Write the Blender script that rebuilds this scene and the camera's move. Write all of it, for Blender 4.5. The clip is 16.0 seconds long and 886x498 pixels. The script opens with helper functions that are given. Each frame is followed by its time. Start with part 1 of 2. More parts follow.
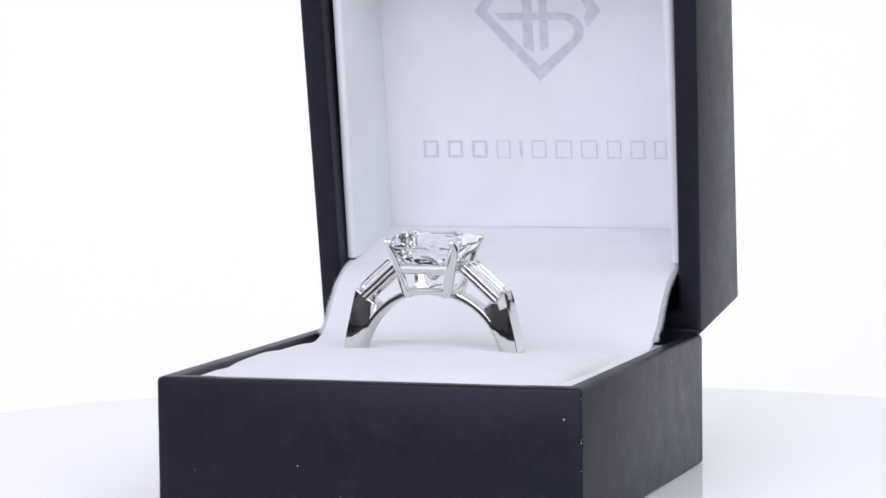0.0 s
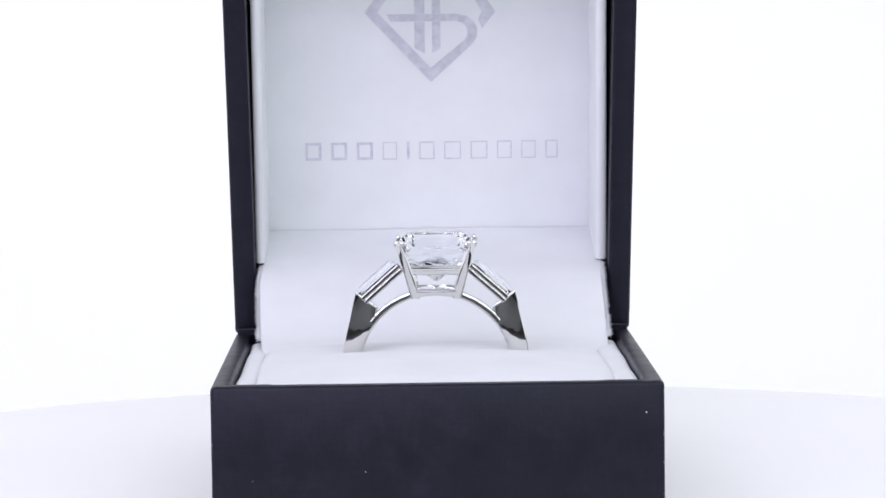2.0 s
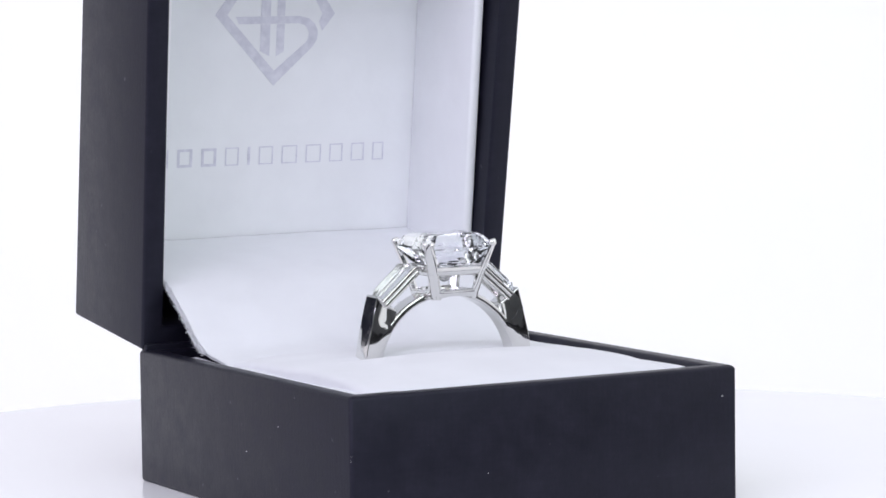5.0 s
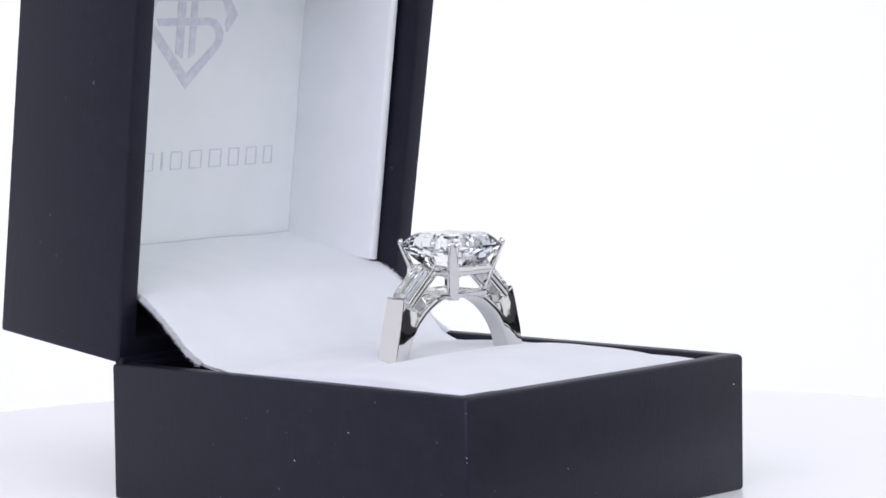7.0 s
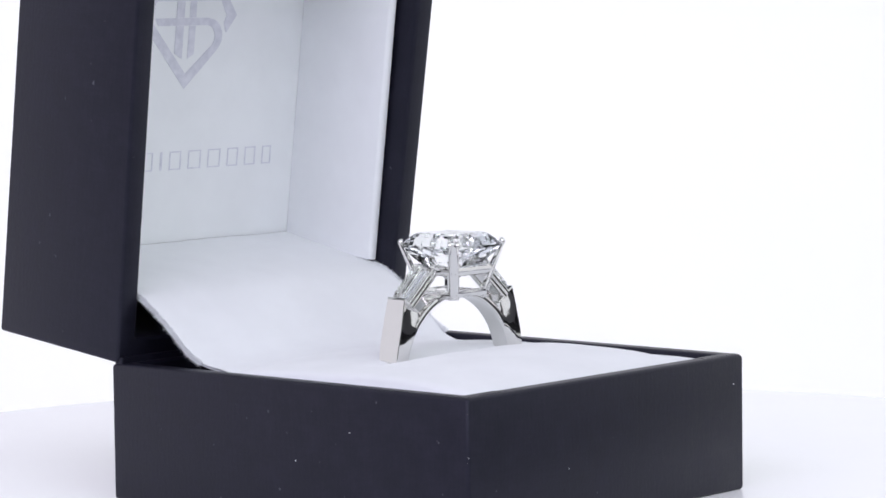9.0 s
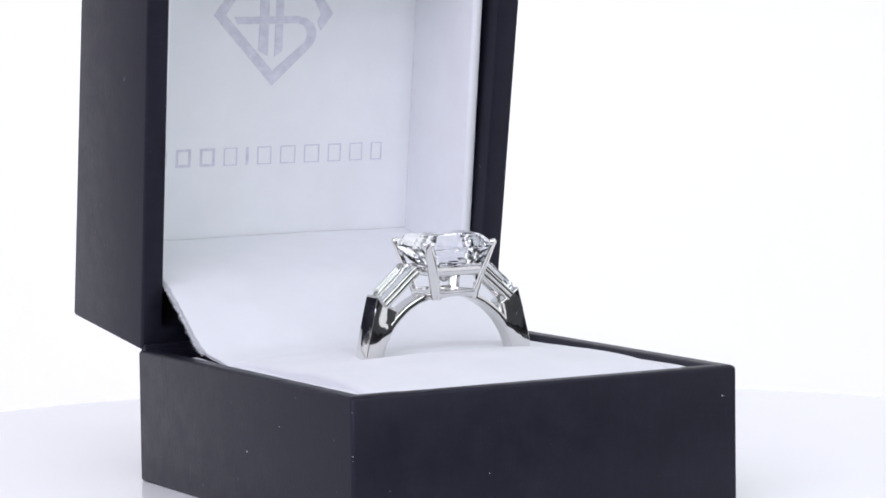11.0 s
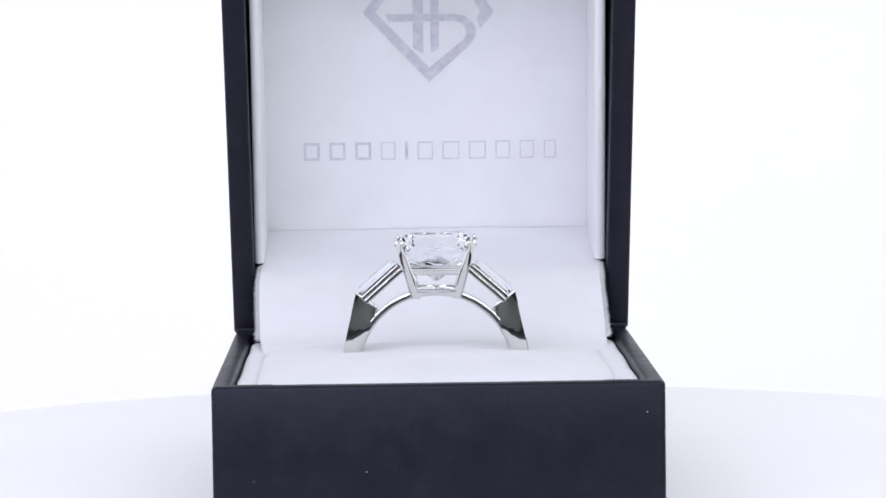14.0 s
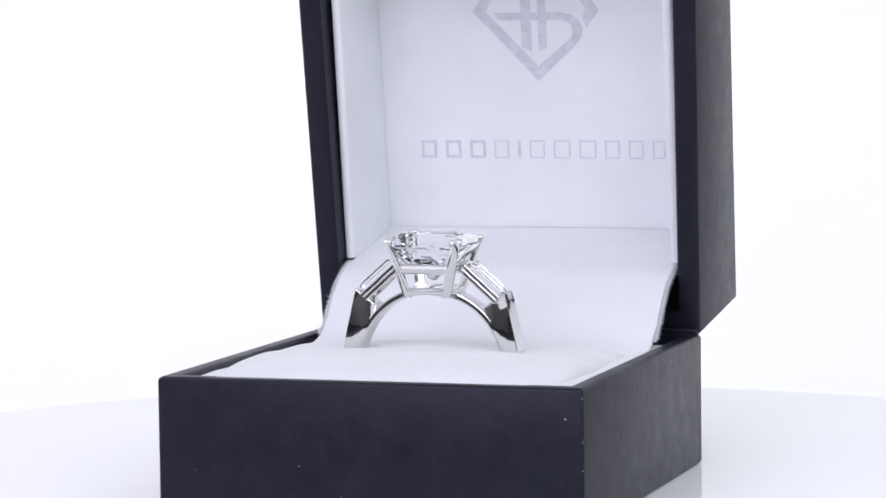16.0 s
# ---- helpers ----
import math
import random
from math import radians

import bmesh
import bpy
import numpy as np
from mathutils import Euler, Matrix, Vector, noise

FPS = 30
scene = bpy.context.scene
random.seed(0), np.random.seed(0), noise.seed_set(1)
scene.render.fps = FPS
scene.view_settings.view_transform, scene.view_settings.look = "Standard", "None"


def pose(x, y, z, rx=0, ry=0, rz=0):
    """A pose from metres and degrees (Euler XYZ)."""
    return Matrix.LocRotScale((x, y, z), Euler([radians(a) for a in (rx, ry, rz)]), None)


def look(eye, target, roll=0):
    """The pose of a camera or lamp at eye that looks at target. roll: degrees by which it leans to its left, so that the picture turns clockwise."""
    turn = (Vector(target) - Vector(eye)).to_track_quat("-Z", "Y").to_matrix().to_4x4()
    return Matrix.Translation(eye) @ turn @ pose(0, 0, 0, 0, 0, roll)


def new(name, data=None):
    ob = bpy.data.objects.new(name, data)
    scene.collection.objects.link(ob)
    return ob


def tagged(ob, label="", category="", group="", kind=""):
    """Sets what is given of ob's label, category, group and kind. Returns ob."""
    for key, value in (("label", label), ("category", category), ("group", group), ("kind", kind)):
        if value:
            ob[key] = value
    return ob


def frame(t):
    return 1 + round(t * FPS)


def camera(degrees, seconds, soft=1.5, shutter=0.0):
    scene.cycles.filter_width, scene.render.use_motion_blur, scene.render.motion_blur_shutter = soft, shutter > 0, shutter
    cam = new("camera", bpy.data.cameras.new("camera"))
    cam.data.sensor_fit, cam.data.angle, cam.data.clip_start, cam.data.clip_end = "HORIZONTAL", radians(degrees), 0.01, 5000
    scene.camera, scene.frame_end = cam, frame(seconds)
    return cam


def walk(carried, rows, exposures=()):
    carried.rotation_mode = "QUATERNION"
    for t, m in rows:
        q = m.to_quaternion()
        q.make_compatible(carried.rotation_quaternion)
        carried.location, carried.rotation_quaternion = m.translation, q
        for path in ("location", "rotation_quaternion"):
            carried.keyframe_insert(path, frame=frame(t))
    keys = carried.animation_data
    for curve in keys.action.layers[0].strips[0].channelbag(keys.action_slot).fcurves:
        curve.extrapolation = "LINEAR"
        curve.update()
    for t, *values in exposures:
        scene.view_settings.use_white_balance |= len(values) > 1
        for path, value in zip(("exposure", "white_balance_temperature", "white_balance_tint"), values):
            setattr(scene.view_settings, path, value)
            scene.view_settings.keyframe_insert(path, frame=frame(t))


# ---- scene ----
MM = 0.001
# a macro lens on a tripod before a small turntable
cam = camera(16.123, 16.0, soft=1.6)
EYE = Vector((0.0, -0.36658, 0.05912))
PITCH, YAW, ROLL = radians(4.707), radians(-0.2905), -0.723
AIM = EYE + Vector((math.sin(YAW) * math.cos(PITCH), math.cos(YAW) * math.cos(PITCH), -math.sin(PITCH)))
walk(cam, [(0.0, look(EYE, AIM, ROLL)), (16.0, look(EYE, AIM, ROLL))])

# ---------------------------------------------------------------- light
world = bpy.data.worlds.new("studio")
scene.world = world
world.use_nodes = True
world.node_tree.nodes["Background"].inputs[0].default_value = (0.80, 0.84, 1.0, 1)
world.node_tree.nodes["Background"].inputs[1].default_value = 0.10


def softbox(name, eye, target, sx, sy, watts, colour):
    data = bpy.data.lights.new(name, "AREA")
    data.shape, data.size, data.size_y = "RECTANGLE", sx, sy
    data.energy, data.color = watts, colour
    ob = new(name, data)
    ob.matrix_world = look(eye, target)
    return ob


softbox("softbox_left", (-0.40, 0.02, 0.26), (0, 0.02, 0.20), 0.56, 0.60, 0.90, (0.92, 0.90, 1.0))
softbox("softbox_right", (0.40, 0.04, 0.31), (0, 0.02, 0.22), 0.56, 0.54, 0.86, (0.92, 0.94, 1.0))
softbox("softbox_top", (0.0, -0.04, 0.52), (0, -0.02, 0.0), 0.90, 0.76, 1.27, (0.90, 0.92, 1.0))
softbox("softbox_front_left", (-0.22, -0.46, 0.34), (0, 0.02, 0.06), 0.42, 0.40, 1.95, (0.85, 0.80, 1.0))
softbox("softbox_front_right", (0.22, -0.46, 0.34), (0, 0.02, 0.06), 0.42, 0.40, 1.32, (0.90, 0.96, 1.0))
# added unseen fill on the wall behind the camera, greys the ring's reflections
softbox("added_wall_fill", (0.0, -0.75, 1.1), (0, -1.9, 0.4), 0.9, 0.5, 5.5, (0.90, 0.94, 1.0))

# ---------------------------------------------------------------- materials


def material(name, base, rough=0.5, metal=0.0, ior=1.45, spec=0.5):
    m = bpy.data.materials.new(name)
    m.use_nodes = True
    b = m.node_tree.nodes["Principled BSDF"]
    b.inputs["Base Color"].default_value = (*base, 1)
    b.inputs["Roughness"].default_value = rough
    b.inputs["Metallic"].default_value = metal
    b.inputs["IOR"].default_value = ior
    b.inputs["Specular IOR Level"].default_value = spec
    return m, m.node_tree.nodes, m.node_tree.links, b


def node(nodes, kind, **props):
    n = nodes.new(kind)
    for k, v in props.items():
        n.inputs[k.replace("_", " ")].default_value = v
    return n


def noise_tex(nodes, links, coord, scale, detail=4.0, rough=0.55, stretch=None):
    n = node(nodes, "ShaderNodeTexNoise", Scale=scale, Detail=detail, Roughness=rough)
    if stretch:
        mp = nodes.new("ShaderNodeMapping")
        mp.inputs["Scale"].default_value = stretch
        links.new(coord, mp.inputs["Vector"])
        coord = mp.outputs["Vector"]
    links.new(coord, n.inputs["Vector"])
    return n.outputs["Fac"]


def ramp(nodes, links, fac, stops):
    r = nodes.new("ShaderNodeValToRGB")
    r.color_ramp.elements[0].position, r.color_ramp.elements[0].color = stops[0][0], (*stops[0][1], 1)
    r.color_ramp.elements[1].position, r.color_ramp.elements[1].color = stops[-1][0], (*stops[-1][1], 1)
    for p, c in stops[1:-1]:
        e = r.color_ramp.elements.new(p)
        e.color = (*c, 1)
    links.new(fac, r.inputs["Fac"])
    return r.outputs["Color"]


def bump(nodes, links, height, strength, distance, normal=None):
    b = node(nodes, "ShaderNodeBump", Strength=strength, Distance=distance)
    links.new(height, b.inputs["Height"])
    if normal:
        links.new(normal, b.inputs["Normal"])
    return b.outputs["Normal"]


def black_paper():
    """Black-navy wrapping paper over board: embossed linen threads, mottled ink, faint rubbed spots."""
    m, n, l, b = material("black_paper", (0.017, 0.017, 0.024), 0.5, spec=0.42)
    b.inputs["Specular Tint"].default_value = (0.80, 0.82, 1.0, 1)
    co = n.new("ShaderNodeTexCoord").outputs["Object"]
    upright = noise_tex(n, l, co, 1000, 3, 0.6, (2.4, 2.4, 0.28))
    across = noise_tex(n, l, co, 1000, 3, 0.6, (0.28, 0.28, 2.4))
    weave = node(n, "ShaderNodeMath")
    weave.operation = "ADD"
    l.new(upright, weave.inputs[0]), l.new(across, weave.inputs[1])
    half = node(n, "ShaderNodeMath")
    half.operation = "MULTIPLY"
    half.inputs[1].default_value = 0.5
    l.new(weave.outputs[0], half.inputs[0])
    cloud = noise_tex(n, l, co, 330, 7, 0.75)
    tone = ramp(n, l, cloud, [(0.3, (0.0042, 0.0044, 0.0092)), (0.5, (0.0068, 0.0066, 0.0130)), (0.70, (0.0108, 0.0102, 0.0190))])
    thread = ramp(n, l, half.outputs[0], [(0.36, (0.86,) * 3), (0.64, (1.14,) * 3)])
    inked = n.new("ShaderNodeMix")
    inked.data_type, inked.blend_type = "RGBA", "MULTIPLY"
    inked.inputs["Factor"].default_value = 1.0
    l.new(tone, inked.inputs["A"]), l.new(thread, inked.inputs["B"])
    speck = noise_tex(n, l, co, 800, 2, 0.5)
    dust = ramp(n, l, speck, [(0.74, (0, 0, 0)), (0.80, (1, 1, 1))])
    mx = n.new("ShaderNodeMix")
    mx.data_type = "RGBA"
    l.new(dust, mx.inputs["Factor"]), l.new(inked.outputs["Result"], mx.inputs["A"])
    mx.inputs["B"].default_value = (0.085, 0.085, 0.105, 1)
    l.new(mx.outputs["Result"], b.inputs["Base Color"])
    l.new(ramp(n, l, cloud, [(0.3, (0.36,) * 3), (0.7, (0.50,) * 3)]), b.inputs["Roughness"])
    fine = noise_tex(n, l, co, 2600, 3)
    nm = bump(n, l, half.outputs[0], 0.35, 0.00007)
    l.new(bump(n, l, fine, 0.35, 0.00005, nm), b.inputs["Normal"])
    return m


def white_cloth(name, base, scale, depth, strength):
    """White brushed cloth with a short nap and slow waves."""
    m, n, l, b = material(name, base, 0.85, spec=0.25)
    b.inputs["Sheen Weight"].default_value = 0.25
    b.inputs["Sheen Roughness"].default_value = 0.5
    co = n.new("ShaderNodeTexCoord").outputs["Object"]
    fine = noise_tex(n, l, co, scale, 4, 0.65)
    slow = noise_tex(n, l, co, 120, 3)
    lo = tuple(c * 0.96 for c in base)
    l.new(ramp(n, l, slow, [(0.35, lo), (0.65, base)]), b.inputs["Base Color"])
    nm = bump(n, l, slow, 0.25, 0.0006)
    l.new(bump(n, l, fine, strength, depth, nm), b.inputs["Normal"])
    return m


def platinum():
    m, n, l, b = material("polished_platinum", (0.77, 0.765, 0.745), 0.045, 1.0)
    co = n.new("ShaderNodeTexCoord").outputs["Object"]
    wear = noise_tex(n, l, co, 700, 3)
    l.new(ramp(n, l, wear, [(0.35, (0.03,) * 3), (0.7, (0.085,) * 3)]), b.inputs["Roughness"])
    wavy = noise_tex(n, l, co, 260, 1)
    l.new(bump(n, l, wavy, 0.2, 0.0004), b.inputs["Normal"])
    return m


def gem():
    m = bpy.data.materials.new("diamond")
    m.use_nodes = True
    n, l = m.node_tree.nodes, m.node_tree.links
    n.remove(n["Principled BSDF"])
    g = node(n, "ShaderNodeBsdfGlass", Color=(0.99, 0.995, 1.0, 1), Roughness=0.0, IOR=1.37)
    l.new(g.outputs[0], n["Material Output"].inputs["Surface"])
    return m


def foil():
    m, n, l, b = material("silver_print", (0.50, 0.50, 0.58), 0.42, 0.35)
    co = n.new("ShaderNodeTexCoord").outputs["Object"]
    f = noise_tex(n, l, co, 900, 4)
    l.new(ramp(n, l, f, [(0.3, (0.62, 0.625, 0.70)), (0.7, (0.75, 0.755, 0.82))]), b.inputs["Base Color"])
    return m


def acrylic():
    m, n, l, b = material("white_acrylic", (0.95, 0.955, 0.97), 0.10, ior=1.18)
    co = n.new("ShaderNodeTexCoord").outputs["Object"]
    f = noise_tex(n, l, co, 30, 4)
    l.new(ramp(n, l, f, [(0.3, (0.08,) * 3), (0.7, (0.14,) * 3)]), b.inputs["Roughness"])
    return m


def plain_cover(name, base, glow=0.0, tint=(1, 1, 1)):
    m, n, l, b = material(name, base, 0.9)
    co = n.new("ShaderNodeTexCoord").outputs["Object"]
    f = noise_tex(n, l, co, 6, 3)
    lo = tuple(c * 0.97 for c in base)
    l.new(ramp(n, l, f, [(0.3, lo), (0.7, base)]), b.inputs["Base Color"])
    # emission in place of light falling on or through the cover
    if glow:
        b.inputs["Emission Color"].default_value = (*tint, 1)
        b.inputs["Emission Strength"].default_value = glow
    return m


PAPER = black_paper()
PAD = white_cloth("white_nap_cloth", (0.775, 0.79, 0.815), 3500, 0.00010, 0.35)
LINING = white_cloth("white_satin_lining", (0.85, 0.865, 0.885), 2200, 0.00005, 0.25)
METAL, GEM, FOIL, ACRYLIC = platinum(), gem(), foil(), acrylic()
# backdrop whitened by added emission; no lamp stands behind the cloth
GLOW_CLOTH = plain_cover("white_cloth_added_glow", (0.85, 0.85, 0.86), 0.195, (1.0, 1.0, 0.97))
ROOM = plain_cover("grey_room_paint", (0.55, 0.56, 0.58))
DARK = plain_cover("dark_table_laminate", (0.035, 0.035, 0.04))

# ---------------------------------------------------------------- mesh helpers


def ready(name, bm, mat, smooth=False):
    me = bpy.data.meshes.new(name)
    bmesh.ops.recalc_face_normals(bm, faces=bm.faces)
    bm.to_mesh(me)
    bm.free()
    me.materials.append(mat)
    if smooth:
        me.shade_smooth()
        me.set_sharp_from_angle(angle=radians(50))
    return me


def part(name, bm, mat, parent, label="", smooth=False):
    ob = new(name, ready(name, bm, mat, smooth))
    ob.parent = parent
    return tagged(ob, label)


def block(bm, x0, x1, y0, y1, z0, z1, bev=0.0, seg=2):
    """A box in millimetres with rounded edges."""
    vs = [bm.verts.new((x * MM, y * MM, z * MM)) for z in (z0, z1) for y in (y0, y1) for x in (x0, x1)]
    fs = [bm.faces.new([vs[i] for i in q]) for q in ((0, 2, 3, 1), (4, 5, 7, 6), (0, 1, 5, 4), (2, 6, 7, 3), (0, 4, 6, 2), (1, 3, 7, 5))]
    if bev:
        es = {e for f in fs for e in f.edges}
        bmesh.ops.bevel(bm, geom=list(es), offset=bev * MM, segments=seg, profile=0.5, affect="EDGES")
    return bm


def tray(outer, inner, floor_at, top, bev):
    """An open tray: outer and inner are (x0, x1, y0, y1); the cavity opens upwards."""
    bm = bmesh.new()

    def loop(r, z):
        return [bm.verts.new((x * MM, y * MM, z * MM)) for x, y in ((r[0], r[2]), (r[1], r[2]), (r[1], r[3]), (r[0], r[3]))]
    a, b, c, d = loop(outer, 0), loop(outer, top), loop(inner, top), loop(inner, floor_at)
    bm.faces.new(a[::-1]), bm.faces.new(d)
    for p, q in ((a, b), (b, c), (c, d)):
        for i in range(4):
            bm.faces.new((p[i], p[(i + 1) % 4], q[(i + 1) % 4], q[i]))
    bmesh.ops.recalc_face_normals(bm, faces=bm.faces)
    bmesh.ops.bevel(bm, geom=list(bm.edges), offset=bev * MM, segments=3, profile=0.5, affect="EDGES")
    return bm


def prism(bm, pts, y0, y1, bev=0.0, seg=2):
    """A closed outline in x, z (millimetres), drawn out from y0 to y1."""
    a = [bm.verts.new((x * MM, y0 * MM, z * MM)) for x, z in pts]
    b = [bm.verts.new((x * MM, y1 * MM, z * MM)) for x, z in pts]
    fs = [bm.faces.new(a), bm.faces.new(b[::-1])]
    n = len(pts)
    for i in range(n):
        fs.append(bm.faces.new((a[i], b[i], b[(i + 1) % n], a[(i + 1) % n])))
    if bev:
        bmesh.ops.recalc_face_normals(bm, faces=bm.faces)
        es = {e for f in fs for e in f.edges if e.calc_face_angle(0) > 0.5}
        bmesh.ops.bevel(bm, geom=list(es), offset=bev * MM, segments=seg, profile=0.5, affect="EDGES", clamp_overlap=True)
    return bm


def loft(bm, rings, cap=True):
    """Rings of equal length, each a list of points in millimetres, joined into a skin."""
    vs = [[bm.verts.new((x * MM, y * MM, z * MM)) for x, y, z in r] for r in rings]
    n = len(vs[0])
    for a, b in zip(vs, vs[1:]):
        for i in range(n):
            bm.faces.new((a[i], a[(i + 1) % n], b[(i + 1) % n], b[i]))
    if cap:
        bm.faces.new(vs[0][::-1]), bm.faces.new(vs[-1])
    return bm


def rounded(x0, x1, z0, z1, r, seg=3):
    """A rounded rectangle's outline."""
    out = []
    for cx, cz, a0 in ((x1 - r, z1 - r, 0), (x0 + r, z1 - r, 90), (x0 + r, z0 + r, 180), (x1 - r, z0 + r, 270)):
        for k in range(seg + 1):
            a = radians(a0 + 90 * k / seg)
            out.append((cx + r * math.cos(a), cz + r * math.sin(a)))
    return out


# ---------------------------------------------------------------- the studio: tent, table, room


def studio():
    # backdrop: one sheet that rises behind in a curve, with glow in its material
    bm = bmesh.new()
    prof = [(-200, -30), (0, -30), (140, -30)]
    prof += [(140 + 200 * math.sin(radians(a)), 170 - 200 * math.cos(radians(a))) for a in range(6, 91, 6)]
    prof += [(340, 420)]
    rows = [[bm.verts.new((x * MM, y * MM, z * MM)) for x in (-420, 0, 420)] for y, z in prof]
    for a, b in zip(rows, rows[1:]):
        for i in range(2):
            bm.faces.new((a[i], a[i + 1], b[i + 1], b[i]))
    sheet = new("backdrop", ready("backdrop", bm, GLOW_CLOTH, True))
    tagged(sheet, "seamless white cloth sweep with added glow behind a turntable", "backdrop", kind="structure")
    sol = sheet.modifiers.new("thickness", "SOLIDIFY")
    sol.thickness, sol.offset = 0.001, -1
    # table and dim room
    bm = bmesh.new()
    block(bm, -1500, 1500, -1800, 900, -75, -36, 4)
    tagged(new("table", ready("table", bm, DARK)), "dark table top under the white backdrop", "table", kind="structure")
    bm = bmesh.new()
    block(bm, -1800, 1800, -1900, 1500, -760, 1700)
    bmesh.ops.reverse_faces(bm, faces=bm.faces)
    me = bpy.data.meshes.new("wall_room")
    bm.to_mesh(me)
    bm.free()
    me.materials.append(ROOM)
    tagged(new("wall_room", me), "plain grey walls of the studio room", "wall", kind="structure")


def turntable():
    top = tagged(new("turntable"), "round white glossy acrylic turntable under the ring box", "turntable")
    for name, r, z0, z1, mat in (("platter", 102, -6, 0, ACRYLIC), ("foot", 70, -30, -6.5, ACRYLIC)):
        bm = bmesh.new()
        rings = []
        for rr, z in ((r - 0.8, z0), (r, z0 + 0.8), (r, z1 - 0.8), (r - 0.25, z1 - 0.25), (r - 0.8, z1)):
            rings.append([(rr * math.cos(2 * math.pi * k / 128), rr * math.sin(2 * math.pi * k / 128), z) for k in range(128)])
        loft(bm, rings)
        part(name, bm, mat, top)
    return top


# ---------------------------------------------------------------- the ring box
CX = -2.97                       # the box stands a little off the turntable's axis
BX0, BX1, BY0, BY1, BH = CX - 25, CX + 25, -25.14, 30.0, 16.09
LID_Y, LID_Z, LID_LEAN = 28.9, 16.1, 7.3
LID_W, LID_D, LID_H = 50.1, 20.94, 55.1


def puff(x0, x1, y0, y1, z0, height, rx, ex, ry, ey, nx=44, ny=36, slit=None):
    """A stuffed pad with a rounded rectangular plan; height(x, y) gives its top."""
    bm = bmesh.new()
    grid = []
    for j in range(ny + 1):
        v = -math.cos(math.pi * j / ny)
        row = []
        for i in range(nx + 1):
            u = -math.cos(math.pi * i / nx)
            x, y = (x0 + x1) / 2 + u * (x1 - x0) / 2, (y0 + y1) / 2 + v * (y1 - y0) / 2
            dx, dy = min(x - x0, x1 - x), min(y - y0, y1 - y)
            drop = 0.0
            for d, r, ease in ((dx, rx, ex), (dy, ry, ey)):
                if d < r and d is dy and slit is not None and abs(y - slit) < r + 0.1:
                    ease *= max(0.0, 1 - (abs(x - RX) / 15) ** 3)
                if d < r:
                    drop += ease * (1 - math.sqrt(max(0.0, 1 - (1 - d / r) ** 2)))
            wave = 0.10 * noise.noise(Vector((x * 0.16, y * 0.16, 3.0)))
            row.append(bm.verts.new((x * MM, y * MM, (height(x, y) - drop + wave) * MM)))
        grid.append(row)
    for j in range(ny):
        for i in range(nx):
            bm.faces.new((grid[j][i], grid[j][i + 1], grid[j + 1][i + 1], grid[j + 1][i]))
    rim = grid[0] + [r_[-1] for r_ in grid[1:]] + grid[-1][-2::-1] + [r_[0] for r_ in grid[-2:0:-1]]
    low = [bm.verts.new((v.co.x, v.co.y, z0 * MM)) for v in rim]
    n = len(rim)
    for i in range(n):
        bm.faces.new((rim[i], rim[(i + 1) % n], low[(i + 1) % n], low[i]))
    bm.faces.new(low)
    return bm


FLAP = [(12.5, 15.9), (15.0, 16.35), (18.3, 16.65), (20.7, 17.9), (23.1, 20.1), (26.0, 22.4), (28.8, 24.0), (33.0, 25.2), (39.0, 26.5), (45.42, 27.95)]


def curve_at(pts, s):
    """A point at s (0 to 1) on a smooth line through pts."""
    n = len(pts) - 1
    k = min(int(s * n), n - 1)
    f = s * n - k
    p0, p1, p2, p3 = pts[max(k - 1, 0)], pts[k], pts[k + 1], pts[min(k + 2, n)]
    return tuple(0.5 * (2 * b + (c - a) * f + (2 * a - 5 * b + 4 * c - d) * f * f + (3 * b - a - 3 * c + d) * f ** 3)
                 for a, b, c, d in zip(p0, p1, p2, p3))


def crown(x):
    """How far the pads fall away from their middle towards the sides."""
    return 0.0022 * (x - CX) ** 2 + 0.010 * max(0.0, x - 9.0) ** 2


def flap_edge(s):
    tuck = 0.9 * max(0.0, 1 - s / 0.24)
    return -24.45 + tuck + 0.35 * math.sin(9 * s) * s, 18.6 - 0.5 * tuck + 0.3 * math.sin(7 * s + 1) * s


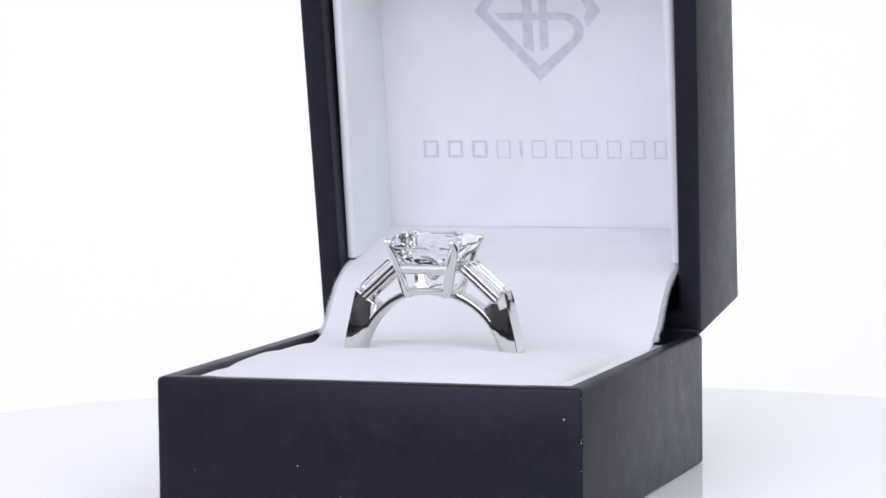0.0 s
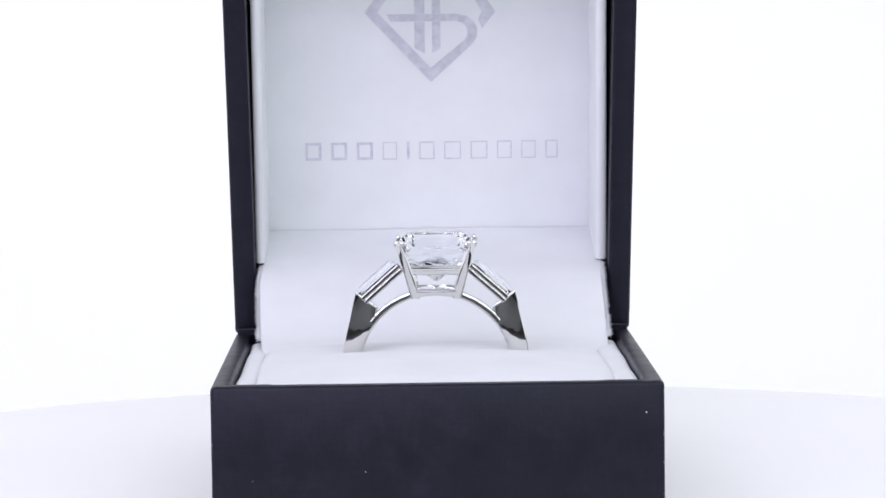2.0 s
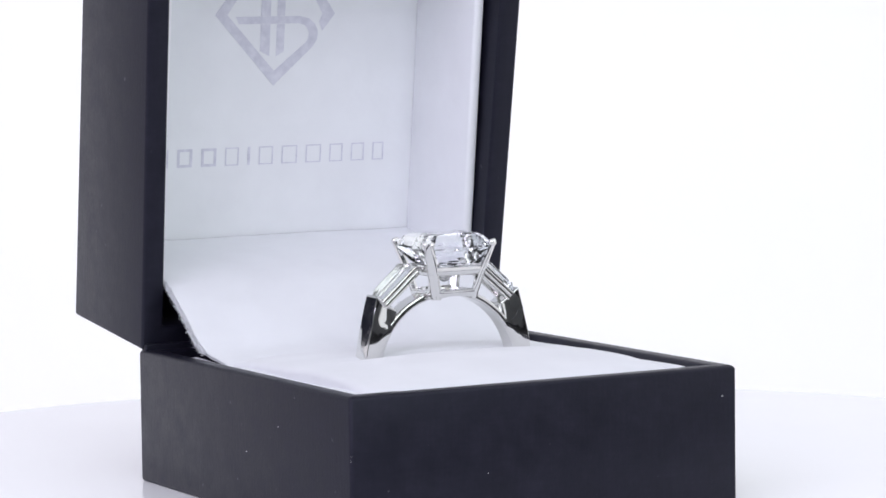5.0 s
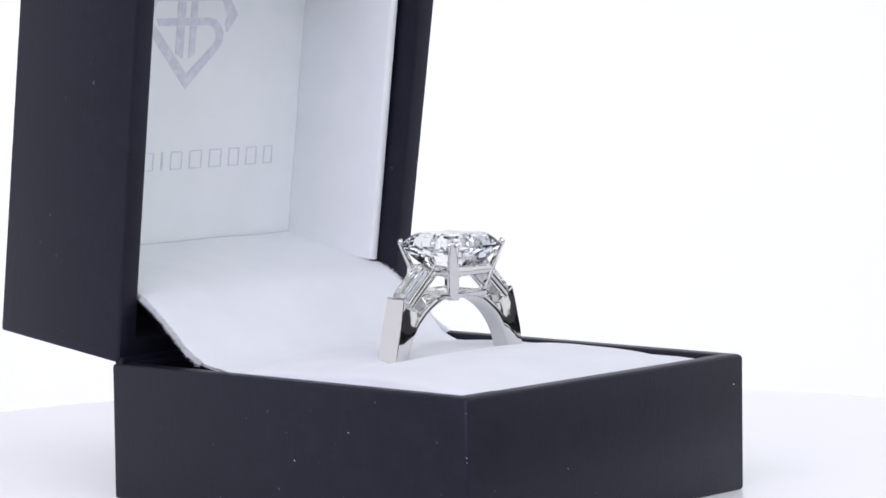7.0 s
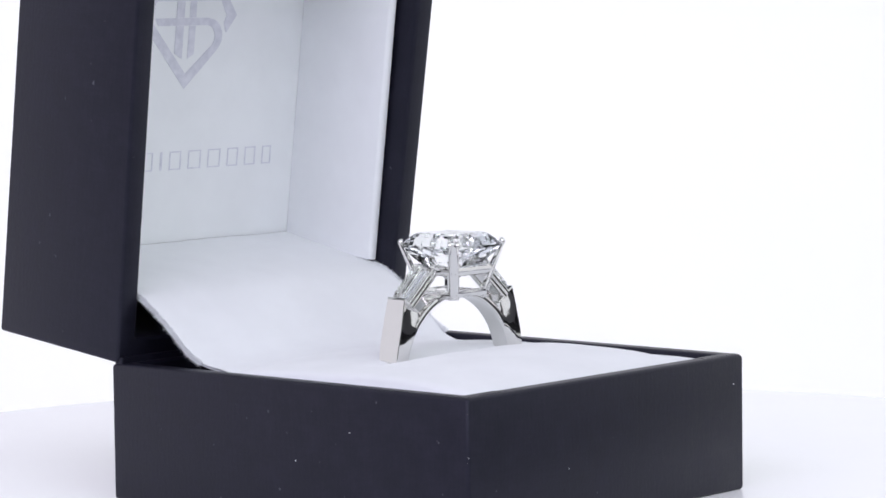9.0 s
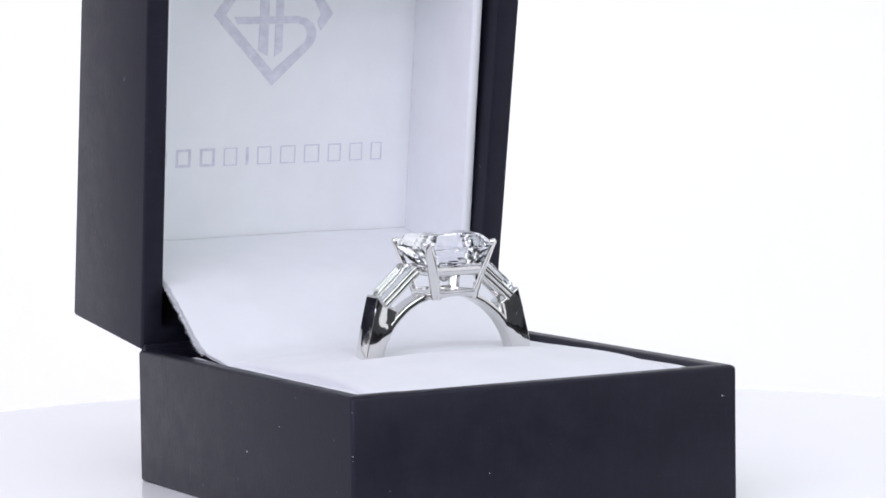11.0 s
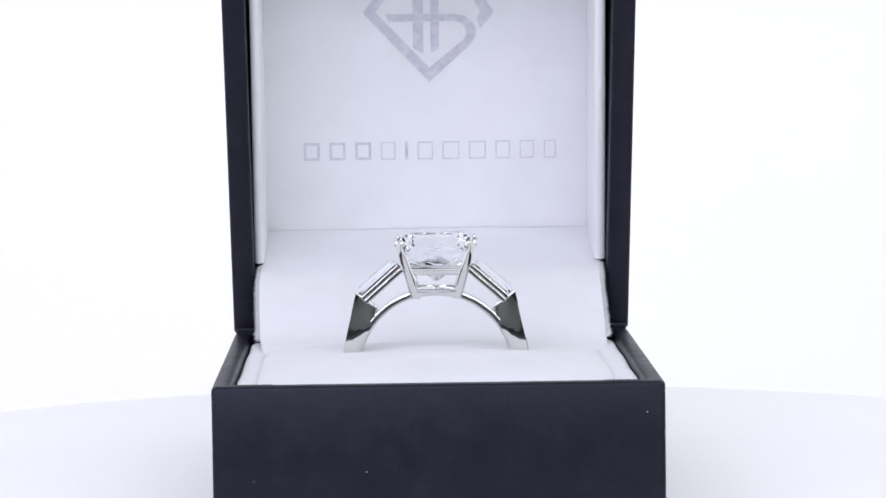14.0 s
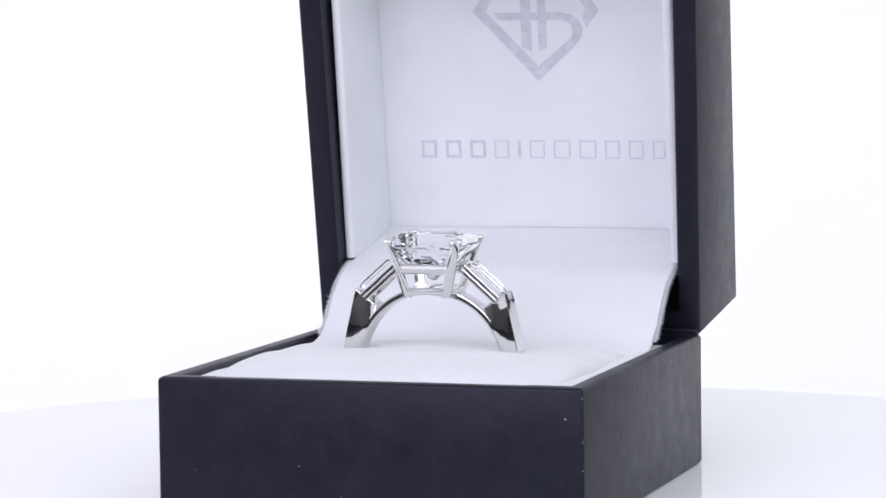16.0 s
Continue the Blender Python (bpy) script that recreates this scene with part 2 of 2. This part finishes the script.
def flap(box):
    """The cloth that runs from the pad over the hinge up into the lid, with frayed sides."""
    rng = random.Random(4)
    bm = bmesh.new()
    ns, nx = 56, 40
    for off, flip in ((0.0, False), (-0.28, True)):
        grid = []
        for j in range(ns + 1):
            s = j / ns
            y, z = curve_at(FLAP, s)
            e0, e1 = flap_edge(s)
            e0, e1 = e0 + rng.uniform(-0.05, 0.05), e1 + rng.uniform(-0.05, 0.05)
            row = []
            for i in range(nx + 1):
                x = e0 + (e1 - e0) * i / nx
                y += 0.12 * noise.noise(Vector((x * 0.9, 7.0, 2.0))) * (j == ns)
                w = 0.12 * noise.noise(Vector((x * 0.12, y * 0.15, 1.0)))
                row.append(bm.verts.new((x * MM, y * MM, (z + off + w - crown(x) * max(0.0, 1 - 3.2 * s)) * MM)))
            grid.append(row)
        for j in range(ns):
            for i in range(nx):
                q = (grid[j][i], grid[j][i + 1], grid[j + 1][i + 1], grid[j + 1][i])
                bm.faces.new(q[::-1] if flip else q)
    cloth = part("hinge_cloth", bm, PAD, box, "white napped cloth flap with frayed edges over the hinge", True)
    # loose threads along both cut sides
    bm = bmesh.new()
    for side in (0, 1):
        for k in range(3000):
            s = rng.uniform(0.23, 0.72)
            y, z = curve_at(FLAP, s)
            x = flap_edge(s)[side] + rng.uniform(-0.15, 0.05) * (1 if side else -1)
            out = (1 if side else -1) * rng.uniform(0.08, 0.65) * rng.choice((0.6, 0.8, 1, 1.3))
            a = Vector((x, y, z - rng.uniform(0, 0.5)))
            b = a + Vector((out * 0.6, rng.uniform(-0.25, 0.25), rng.uniform(-0.1, 0.25)))
            c = a + Vector((out, rng.uniform(-0.45, 0.45), rng.uniform(-0.3, 0.35)))
            w = Vector((0, rng.uniform(0.012, 0.03), rng.uniform(0.012, 0.03)))
            vs = [bm.verts.new(p * MM) for p in (a - w, a + w, b + w * 0.7, b - w * 0.7, c)]
            bm.faces.new((vs[0], vs[1], vs[2], vs[3])), bm.faces.new((vs[3], vs[2], vs[4]))
    tagged(part("frayed_thread", bm, PAD, cloth, "loose white threads along the cut edge"), kind="stuff")


def ring_box():
    box = tagged(new("ring_box"), "open black paper-covered ring box with white cloth lining on a turntable", "ring box")
    # base
    wall = 2.15
    bm = tray((BX0, BX1, BY0, BY1), (BX0 + wall, BX1 - wall, BY0 + wall, BY1 - wall), 2.0, BH, 0.42)
    part("base", bm, PAPER, box, "black textured paper base", True)
    # pads on both sides of the slit that grips the ring
    bm = puff(-23.2, 17.1, BY0 + wall + 0.1, -1.5, 3.0, lambda x, y: 17.65 - 0.006 * (y + 8) ** 2 - crown(x), 1.0, 0.6, 3.0, 1.4, slit=-1.5)
    part("front_pad", bm, PAD, box, "white napped front pad", True)
    bm = puff(-23.2, 17.1, -1.48, 22.0, 3.0, lambda x, y: 17.38 - 0.0042 * max(0.0, y) ** 2 - crown(x), 1.0, 0.6, 3.4, 1.2, slit=-1.4)
    part("rear_pad", bm, PAD, box, "white napped rear pad", True)
    for x0, x1, top in ((-25.6, -23.1, 15.6), (17.0, 19.8, 15.5)):
        bm = puff(x0, x1, BY0 + wall + 0.1, 23.0, 3.0, lambda x, y: top + 0.1 * math.sin(y * 0.3), 1.0, 0.6, 1.2, 0.8, 10, 40)
        part("side_roll", bm, PAD, box, "white cloth roll beside the pad", True)
    flap(box)
    for sx, x in ((1, BX0), (-1, BX1)):       # mitred paper folds on the rim's front corners
        bm = bmesh.new()
        vs = [(x + sx * 0.5, BY0 + 0.5), (x + sx * 1.9, BY0 + 1.9), (x + sx * 6.5, BY0 + 1.9), (x + sx * 7.0, BY0 + 0.5)]
        lo = [bm.verts.new((u * MM, v * MM, (BH - 0.05) * MM)) for u, v in vs]
        hi = [bm.verts.new((u * MM, v * MM, (BH + 0.03) * MM)) for u, v in vs]
        bm.faces.new(lo), bm.faces.new(hi)
        for i in range(4):
            bm.faces.new((lo[i], lo[(i + 1) % 4], hi[(i + 1) % 4], hi[i]))
        part("corner_fold", bm, PAPER, box, "folded paper at the rim's corner")
    rng = random.Random(11)
    flecks = [(20.0, BY0, 12.7, 0.085), (BX0, 0.3, 7.2, 0.08), (BX0, -8.0, 11.0, 0.06), (-11.0, BY0, 6.5, 0.06)]
    for k in range(9):                        # worn spots along the lower and upright edges
        flecks.append((BX1 - 0.05, rng.uniform(BY0 + 2, BY1 - 1), rng.choice((0.3, 0.5, 0.8, 1.6)), rng.uniform(0.04, 0.09)))
        flecks.append((BX0 + 0.05, rng.uniform(BY0 + 2, BY1 - 1), rng.uniform(0.3, 15.0), rng.uniform(0.03, 0.06)))
        flecks.append((rng.choice((BX0 + 0.13, BX1 - 0.13)), BY0 + 0.13, rng.uniform(1, 15.5), rng.uniform(0.035, 0.06)))
    for x, y, z, r in flecks:
        bm = bmesh.new()
        bmesh.ops.create_icosphere(bm, subdivisions=1, radius=r * MM, matrix=Matrix.Translation((x * MM, y * MM, z * MM)))
        part("lint_fleck", bm, LINING, box, "tiny pale lint fleck")
    # lid, in its own space: y goes back into it, z up along its opening
    w, d, h, t = LID_W / 2, LID_D, LID_H, 2.8
    bm = tray((-w, w, -h, 0), (-w + t, w - t, -h + t, -t), 2.0, d, 0.42)
    bmesh.ops.transform(bm, matrix=pose(0, d * MM, 0, 90, 0, 0), verts=bm.verts)
    bmesh.ops.transform(bm, matrix=pose(0, 0, h * MM), verts=bm.verts)
    for v in bm.verts:               # the mouth spreads a little towards the top
        v.co.x *= 1 + ((0.036 if v.co.x > 0 else 0.024) - 0.014 * v.co.y / (d * MM)) * v.co.z / (42 * MM)
    lid = part("lid", bm, PAPER, box, "black textured paper lid standing open", True)
    lid.matrix_basis = pose(CX * MM, LID_Y * MM, LID_Z * MM, LID_LEAN)
    bm = bmesh.new()
    block(bm, -w + t, w - t, 18.0, 18.9, 6.0, h - t, 0.2)
    part("lining_back", bm, LINING, lid, "white satin lining panel")
    for x0, x1 in ((-w + t - 0.1, -w + t + 1.1), (w - t - 1.3, w - t + 0.1)):
        bm = bmesh.new()
        prism(bm, rounded(x0, x1, 2.8, 18.2, 0.55), 8.5, h - t, 0.0)
        bmesh.ops.transform(bm, matrix=Matrix(((1, 0, 0, 0), (0, 0, 1, 0), (0, 1, 0, 0), (0, 0, 0, 1))), verts=bm.verts)
        part("lining_side", bm, LINING, lid, "white padded side lining", True)
    bm = bmesh.new()
    block(bm, -w + t, w - t, 2.8, 18.0, h - t - 1.0, h - t, 0.3)
    part("lining_top", bm, LINING, lid, "white padded top lining")
    print_marks(lid)
    # hinge strip between base and lid
    bm = bmesh.new()
    block(bm, BX0 + 0.25, BX1 - 0.25, BY1 - 1.6, BY1 - 0.3, BH - 1.6, BH + 0.75, 0.2)
    part("hinge_strip", bm, PAPER, box, "black paper hinge")
    return box


def print_marks(lid):
    """Silver print on the lid's lining: a gem-shaped emblem and a row of plain bars."""
    y0, y1 = 17.93, 18.05
    ex, tip_z = 0.35, 29.2
    bm = bmesh.new()

    def stroke(left, right):
        """A printed band between two lines of as many points."""
        for k in range(len(left) - 1):
            q = (left[k], left[k + 1], right[k + 1], right[k])
            prism(bm, [(ex + x, tip_z + z) for x, z in q], y0, y1)
    stroke([(6.2, 12.4), (-6.2, 12.4), (-8.6, 9.2), (0, 0)], [(5.6, 11.1), (-5.6, 11.1), (-6.9, 9.2), (0, 1.9)])
    stroke([(6.2, 12.4), (8.5, 9.2), (6.75, 7.0)], [(5.6, 11.1), (6.7, 9.2), (6.25, 8.2)])
    bend = [radians(a) for a in (-40, -15, 10, 35, 60, 90)]
    stroke([(0, 0)] + [(3.4 + 2.75 * math.cos(a), 6.55 + 2.4 * math.sin(a)) for a in bend] + [(-5.7, 8.95)],
           [(0, 1.9)] + [(3.3 + 1.55 * math.cos(a), 6.5 + 1.5 * math.sin(a)) for a in bend] + [(-5.2, 8.0)])
    for x0, x1, z0, z1 in ((-2.1, -0.75, 4.5, 3.8), (0.2, 1.3, 3.8, 4.4)):
        stroke([(x0, z0), (x0, 7.95)], [(x1, z1), (x1, 7.95)])
        stroke([(x0, 9.0), (x0, 11.05)], [(x1, 9.0), (x1, 11.05)])
    part("emblem", bm, FOIL, lid, "silver printed emblem")
    x = -16.25
    for k in range(11):
        wide = (2.1, 2.1, 2.1, 1.9, 0.35, 2.0, 2.2, 2.2, 1.9, 1.9, 1.6)[k]
        st = 0.34 if k < 3 else 0.15
        bm = bmesh.new()
        z0, z1 = 18.95, 21.3
        if wide > 1:
            prism(bm, [(x, z0), (x + st, z0), (x + st, z1), (x, z1)], y0, y1)
            prism(bm, [(x + wide - st, z0), (x + wide, z0), (x + wide, z1), (x + wide - st, z1)], y0, y1)
            prism(bm, [(x + st, z1 - st), (x + wide - st, z1 - st), (x + wide - st, z1), (x + st, z1)], y0, y1)
            prism(bm, [(x + st, z0), (x + wide - st, z0), (x + wide - st, z0 + st), (x + st, z0 + st)], y0, y1)
        else:
            prism(bm, [(x, z0), (x + wide, z0), (x + wide, z1), (x, z1)], y0, y1)
        part("print_bar", bm, FOIL, lid, "silver printed bar")
        x += wide + 1.28


# ---------------------------------------------------------------- the ring
RX, RY, RZ = -2.85, -1.2, 14.92       # the finger hole's centre
R_IN = 8.86


def step_cut(bm, half, crown, pavilion, corner, keep):
    """A square step-cut stone: girdle at z = 0; stepped rings with cut corners, the lower steps in small uneven facets."""
    rng = random.Random(21)
    rings = []
    steps = [(keep, -pavilion), (0.20, -pavilion * 0.87), (0.36, -pavilion * 0.74), (0.53, -pavilion * 0.59), (0.69, -pavilion * 0.42), (0.84, -pavilion * 0.24),
             (1.0, -0.12), (1.0, 0.10), (0.92, crown * 0.40), (0.82, crown * 0.72), (0.72, crown * 0.92), (0.62, crown)]
    for f, z in steps:
        hx, hy, c = half[0] * f, half[1] * f, corner * (0.35 + 0.65 * f)
        c = min(c, hx * 0.6, hy * 0.6)
        eight = [(hx, -hy + c), (hx, hy - c), (hx - c, hy), (-hx + c, hy), (-hx, hy - c), (-hx, -hy + c), (-hx + c, -hy), (hx - c, -hy)]
        loose = 0.035 if -pavilion * 0.9 < z < -0.2 else 0.0
        ring = []
        for k in range(8):
            a, b = eight[k], eight[(k + 1) % 8]
            cuts = 5 if k % 2 == 0 else 2
            for i in range(cuts):
                g = i / cuts
                swell = 1 + rng.uniform(-loose, loose)
                ring.append(((a[0] + (b[0] - a[0]) * g) * swell, (a[1] + (b[1] - a[1]) * g) * swell, z + rng.uniform(-2, 2) * loose))
        rings.append(ring)
    loft(bm, rings)
    bmesh.ops.triangulate(bm, faces=[f for f in bm.faces if f.calc_center_median().z < -0.15 * MM and len(f.verts) == 4])
    return bm


def bar(bm, a, b, wa, ta, wb=None, tb=None, up=Vector((0, 0, 1)), seg=2, r=0.3):
    """A rounded bar from a to b; w across, t along up."""
    a, b = Vector(a), Vector(b)
    d = (b - a).normalized()
    side = d.cross(up).normalized()
    top = side.cross(d).normalized()
    rings = []
    for p, w, t in ((a, wa, ta), (b, wb or wa, tb or ta)):
        o = rounded(-w / 2, w / 2, -t / 2, t / 2, min(w, t) * r, seg)
        rings.append([tuple(p + side * u + top * v) for u, v in o])
    return loft(bm, rings)


def engagement_ring():
    ring = tagged(new("engagement_ring"), "polished platinum ring with a square step-cut diamond and side baguettes", "ring")
    # shank: both shoulders rise to a point, the lower half hides in the slit
    half_w = 1.5

    def at(r, a):
        return r * math.sin(radians(a)), r * math.cos(radians(a))
    # stations of the shank: angle from the top, outer point, half width
    line = [(49, 9.35, 9.15, 1.36), (53, 9.62, 8.1, 1.42), (58, 9.85, 7.0, 1.48), (64, 10.08, 5.9, 1.52), (71, 10.42, 4.5, 1.53), (79, 10.74, 3.0, 1.49),
            (88, 10.95, 1.3, 1.38), (100, 10.85, -1.4, 1.32), (115, 9.9, -4.7, 1.3), (135, 7.6, -7.6, 1.3), (158, 4.0, -9.9, 1.3), (180, 0.0, -10.7, 1.3)]
    for sgn in (-1, 1):
        bm = bmesh.new()
        rings = []
        for k, (a, ox, oz, hw) in enumerate(line):
            ix, iz = at(R_IN, a) if k else (6.75, 7.35)
            i, o = Vector((ix, iz)), Vector((ox, oz))
            dish = (0.74, 0.88, 0.98, 1.02, 1.03, 1.03, 1.02)[min(k, 6)]      # hollow by the tip, full lower down
            c = 0.38 / max((o - i).length, 1.2)                                 # the finger edge's chamfer
            rim = min(1.37, 0.985 * hw) / hw
            sec = [(0.0, -rim + 0.21 / hw), (0.65 * c, -rim), (0.65 * c + 0.1, -0.5 * rim - 0.5 * dish), (0.5 * c + 0.25, -dish), (0.62, -dish * 1.01), (0.82, -0.5 * dish - 0.5), (0.97, -0.99), (1.0, -0.95)]
            sec = [(f, y * hw) for f, y in sec] + [(f, -y * hw) for f, y in sec[::-1]]
            ring_pts = []
            for f, y in sec:
                p = i.lerp(o, f)
                ring_pts.append((sgn * p.x, y, p.y))
            rings.append(ring_pts)
        loft(bm, rings)
        me_ob = part("shank", bm, METAL, ring, "polished platinum shoulder of the band", True)
        me_ob.data.set_sharp_from_angle(angle=radians(28))
        bm = bmesh.new()
        bar(bm, (sgn * 6.95, 0, 7.50), (sgn * 9.34, 0, 9.20), 2.74, 0.24, 2.72, 0.26, Vector((sgn * -0.6, 0, 0.8)), 3, 0.45)
        part("shoulder_lip", bm, METAL, ring, "", True)
        # lower rail: a thin arch from the shoulder to the head
        bm = bmesh.new()
        rings = []
        for k in range(15):
            a = 2 + 3.6 * k
            sec = [(0.0, -1.16), (0.24, -1.37), (0.64, -1.38), (0.74, -1.33), (0.80, -1.2), (0.80, -0.6), (0.80, 0.6), (0.80, 1.2), (0.74, 1.33), (0.64, 1.38), (0.24, 1.37), (0.0, 1.16)]
            rings.append([(sgn * at(R_IN + u, a)[0], y, at(R_IN + u, a)[1]) for u, y in sec])
        loft(bm, rings)
        rail = part("arch_rail", bm, METAL, ring, "", True)
        rail.data.set_sharp_from_angle(angle=radians(30))
        # channel of the baguette: two side rails, an end bar
        top_a, top_b = Vector((sgn * 9.2, 0, 9.35)), Vector((sgn * 5.0, 0, 13.05))
        d = (top_b - top_a).normalized()
        up = Vector((sgn * abs(d.z), 0, abs(d.x)))
        for y in (-1.28, 1.28):
            bm = bmesh.new()
            o = Vector((0, y, 0)) - up * 1.12
            bar(bm, top_a + o, top_b + o, 0.36, 0.62, 0.36, 0.62, up, 4, 0.45)
            o = Vector((0, y * 0.93, 0)) - up * 1.66
            bar(bm, top_a + o, top_b + o, 0.46, 0.58, 0.46, 0.58, up, 4, 0.3)
            part("channel_rail", bm, METAL, ring, "", True)
        bm = bmesh.new()
        o = -up * 1.6
        bar(bm, top_a + o, top_b + o, 2.3, 0.25, 2.3, 0.25, up)
        part("channel_floor", bm, METAL, ring)
        bm = bmesh.new()
        rings = []
        for f, hw, lift, low in ((0.02, 1.0, -0.30, -0.9), (0.10, 1.12, 0.14, -1.15), (0.90, 1.12, 0.14, -1.15), (0.98, 1.0, -0.30, -0.9)):
            c = top_a.lerp(top_b, f)
            sec = [(-hw, -0.35), (-hw * 0.62, lift), (hw * 0.62, lift), (hw, -0.35), (hw * 0.45, low), (-hw * 0.45, low)]
            rings.append([tuple(c + Vector((0, y, 0)) + up * u) for y, u in sec])
        loft(bm, rings)
        part("baguette", bm, GEM, ring, "clear tapered baguette diamond")
    # head: a square basket that widens upwards, corner prongs with split claws
    lean = [(8.55, 2.94), (9.6, 3.24), (11.0, 3.58), (12.5, 3.99), (13.8, 4.35), (14.7, 4.58), (15.15, 4.64)]

    def reach(z):
        """Half the basket's width at a height."""
        for (za, a), (zb, b) in zip(lean, lean[1:]):
            if z <= zb:
                break
        return a + (b - a) * (z - za) / (zb - za)
    for sx in (-1, 1):
        for sy in (-1, 1):
            bm = bmesh.new()
            rings = []
            for (z, c), w, cut in zip(lean, (1.02, 1.08, 1.10, 1.08, 1.0, 0.92, 0.82), (0.5, 0.54, 0.58, 0.60, 0.58, 0.54, 0.5)):
                sec = [(c - 0.08, c - w + 0.06), (c, c - w + 0.2), (c, c - cut), (c - 0.06, c - cut + 0.1), (c - cut + 0.1, c - 0.06), (c - cut, c), (c - w + 0.2, c), (c - w + 0.06, c - 0.08),
                       (c - w, c - 0.12), (c - w, c - 0.6), (c - 0.6, c - w), (c - 0.12, c - w)]
                rings.append([(sx * x + 0.15, sy * y, z) for x, y in sec])
            loft(bm, rings)
            prong = part("prong", bm, METAL, ring, "polished corner prong with a split claw", True)
            prong.data.set_sharp_from_angle(angle=radians(32))
            for x, y in ((4.54, 3.88), (3.88, 4.54)):
                bm = bmesh.new()
                bmesh.ops.create_icosphere(bm, subdivisions=3, radius=0.30 * MM)
                for v in bm.verts:
                    v.co.z *= 1.35
                inward = Matrix.Rotation(radians(20), 4, Vector((sy * y, -sx * x, 0)))
                bmesh.ops.transform(bm, matrix=Matrix.Translation(((sx * x + 0.15) * MM, sy * y * MM, 15.12 * MM)) @ inward, verts=bm.verts)
                part("claw", bm, METAL, prong, "small rounded claw tip", True)

    def basket_bar(side, low, high, thick, edge, over):
        """One bar of the basket between two prongs; low and high give its edges along u."""
        bm = bmesh.new()
        rings = []
        for k in range(17):
            u = (k / 8 - 1) * (reach(9.2) - 0.5 if high(0) < 11 else reach(12.0) - 0.5)
            z0, z1 = low(u), high(u)
            sec = [(reach(z0) - 0.16 - over, z0)]
            for f, swell in ((0.12, 0.03), (0.3, 0.09), (0.5, 0.11), (0.68, 0.06)):      # a rounded face
                z = z0 + f * (z1 - edge - z0) / 0.68
                sec.append((reach(z) - 0.09 + swell - over, z))
            sec += [(reach(z1) - 0.3 * edge - over, z1 - 0.45 * edge), (reach(z1) - edge - over, z1), (reach(z1) - thick, z1), (reach(z0) - thick, z0)]
            turn = Matrix.Rotation(radians(90 * side), 3, "Z")
            rings.append([tuple(turn @ Vector((u, -v, z)) + Vector((0.15, 0, 0))) for v, z in sec])
        loft(bm, rings)
        return bm
    for side in range(4):
        if side % 2 == 0:
            bm = basket_bar(side, lambda u: math.sqrt(R_IN ** 2 - u * u) + 0.08, lambda u: 9.68, 0.75, 0.2, 0.0)
        else:
            bm = basket_bar(side, lambda u: 8.6, lambda u: 9.5, 0.75, 0.2, 0.0)
        part("head_base", bm, METAL, ring, "", True).data.set_sharp_from_angle(angle=radians(40))
        bm = basket_bar(side, lambda u: 11.38, lambda u: 12.5, 0.7, 0.34, 0.1)
        part("gallery_rail", bm, METAL, ring, "", True).data.set_sharp_from_angle(angle=radians(50))
    bm = bmesh.new()
    step_cut(bm, (4.58, 4.53), 1.5, 4.3, 0.95, 0.06)
    stone = part("centre_stone", bm, GEM, ring, "clear square step-cut diamond")
    stone.location = (0.15 * MM, 0, 14.72 * MM)
    return ring


# ---------------------------------------------------------------- motion


def theta(t):
    """The turntable's turn in degrees: an even swing, an eased return at 8 s."""
    s, lag = (t, 0.0) if t <= 8 else (16 - t, 0.28)
    if s <= 7.56:
        return -18.17 + 9.585 * s + lag
    k = (8 - s) / 0.44
    return 56.42 - 2.11 * k * k + lag * k


def motions():
    times = [0.5 * k for k in range(15)] + [7.2, 7.4, 7.5, 7.6, 7.7, 7.8, 7.9, 8.0, 8.1, 8.2, 8.3, 8.4, 8.5, 8.6, 8.8] + [0.5 * k for k in range(18, 33)]
    for thing, place in ((TABLE, pose(0, 0, 0)), (BOX, pose(0, 0, 0)), (RING, pose(RX * MM, RY * MM, RZ * MM, 0, 0, -1.6))):
        walk(thing, [(t, pose(0, 0, 0, 0, 0, theta(t)) @ place) for t in times])


studio()
TABLE = turntable()
BOX = ring_box()
RING = engagement_ring()
motions()
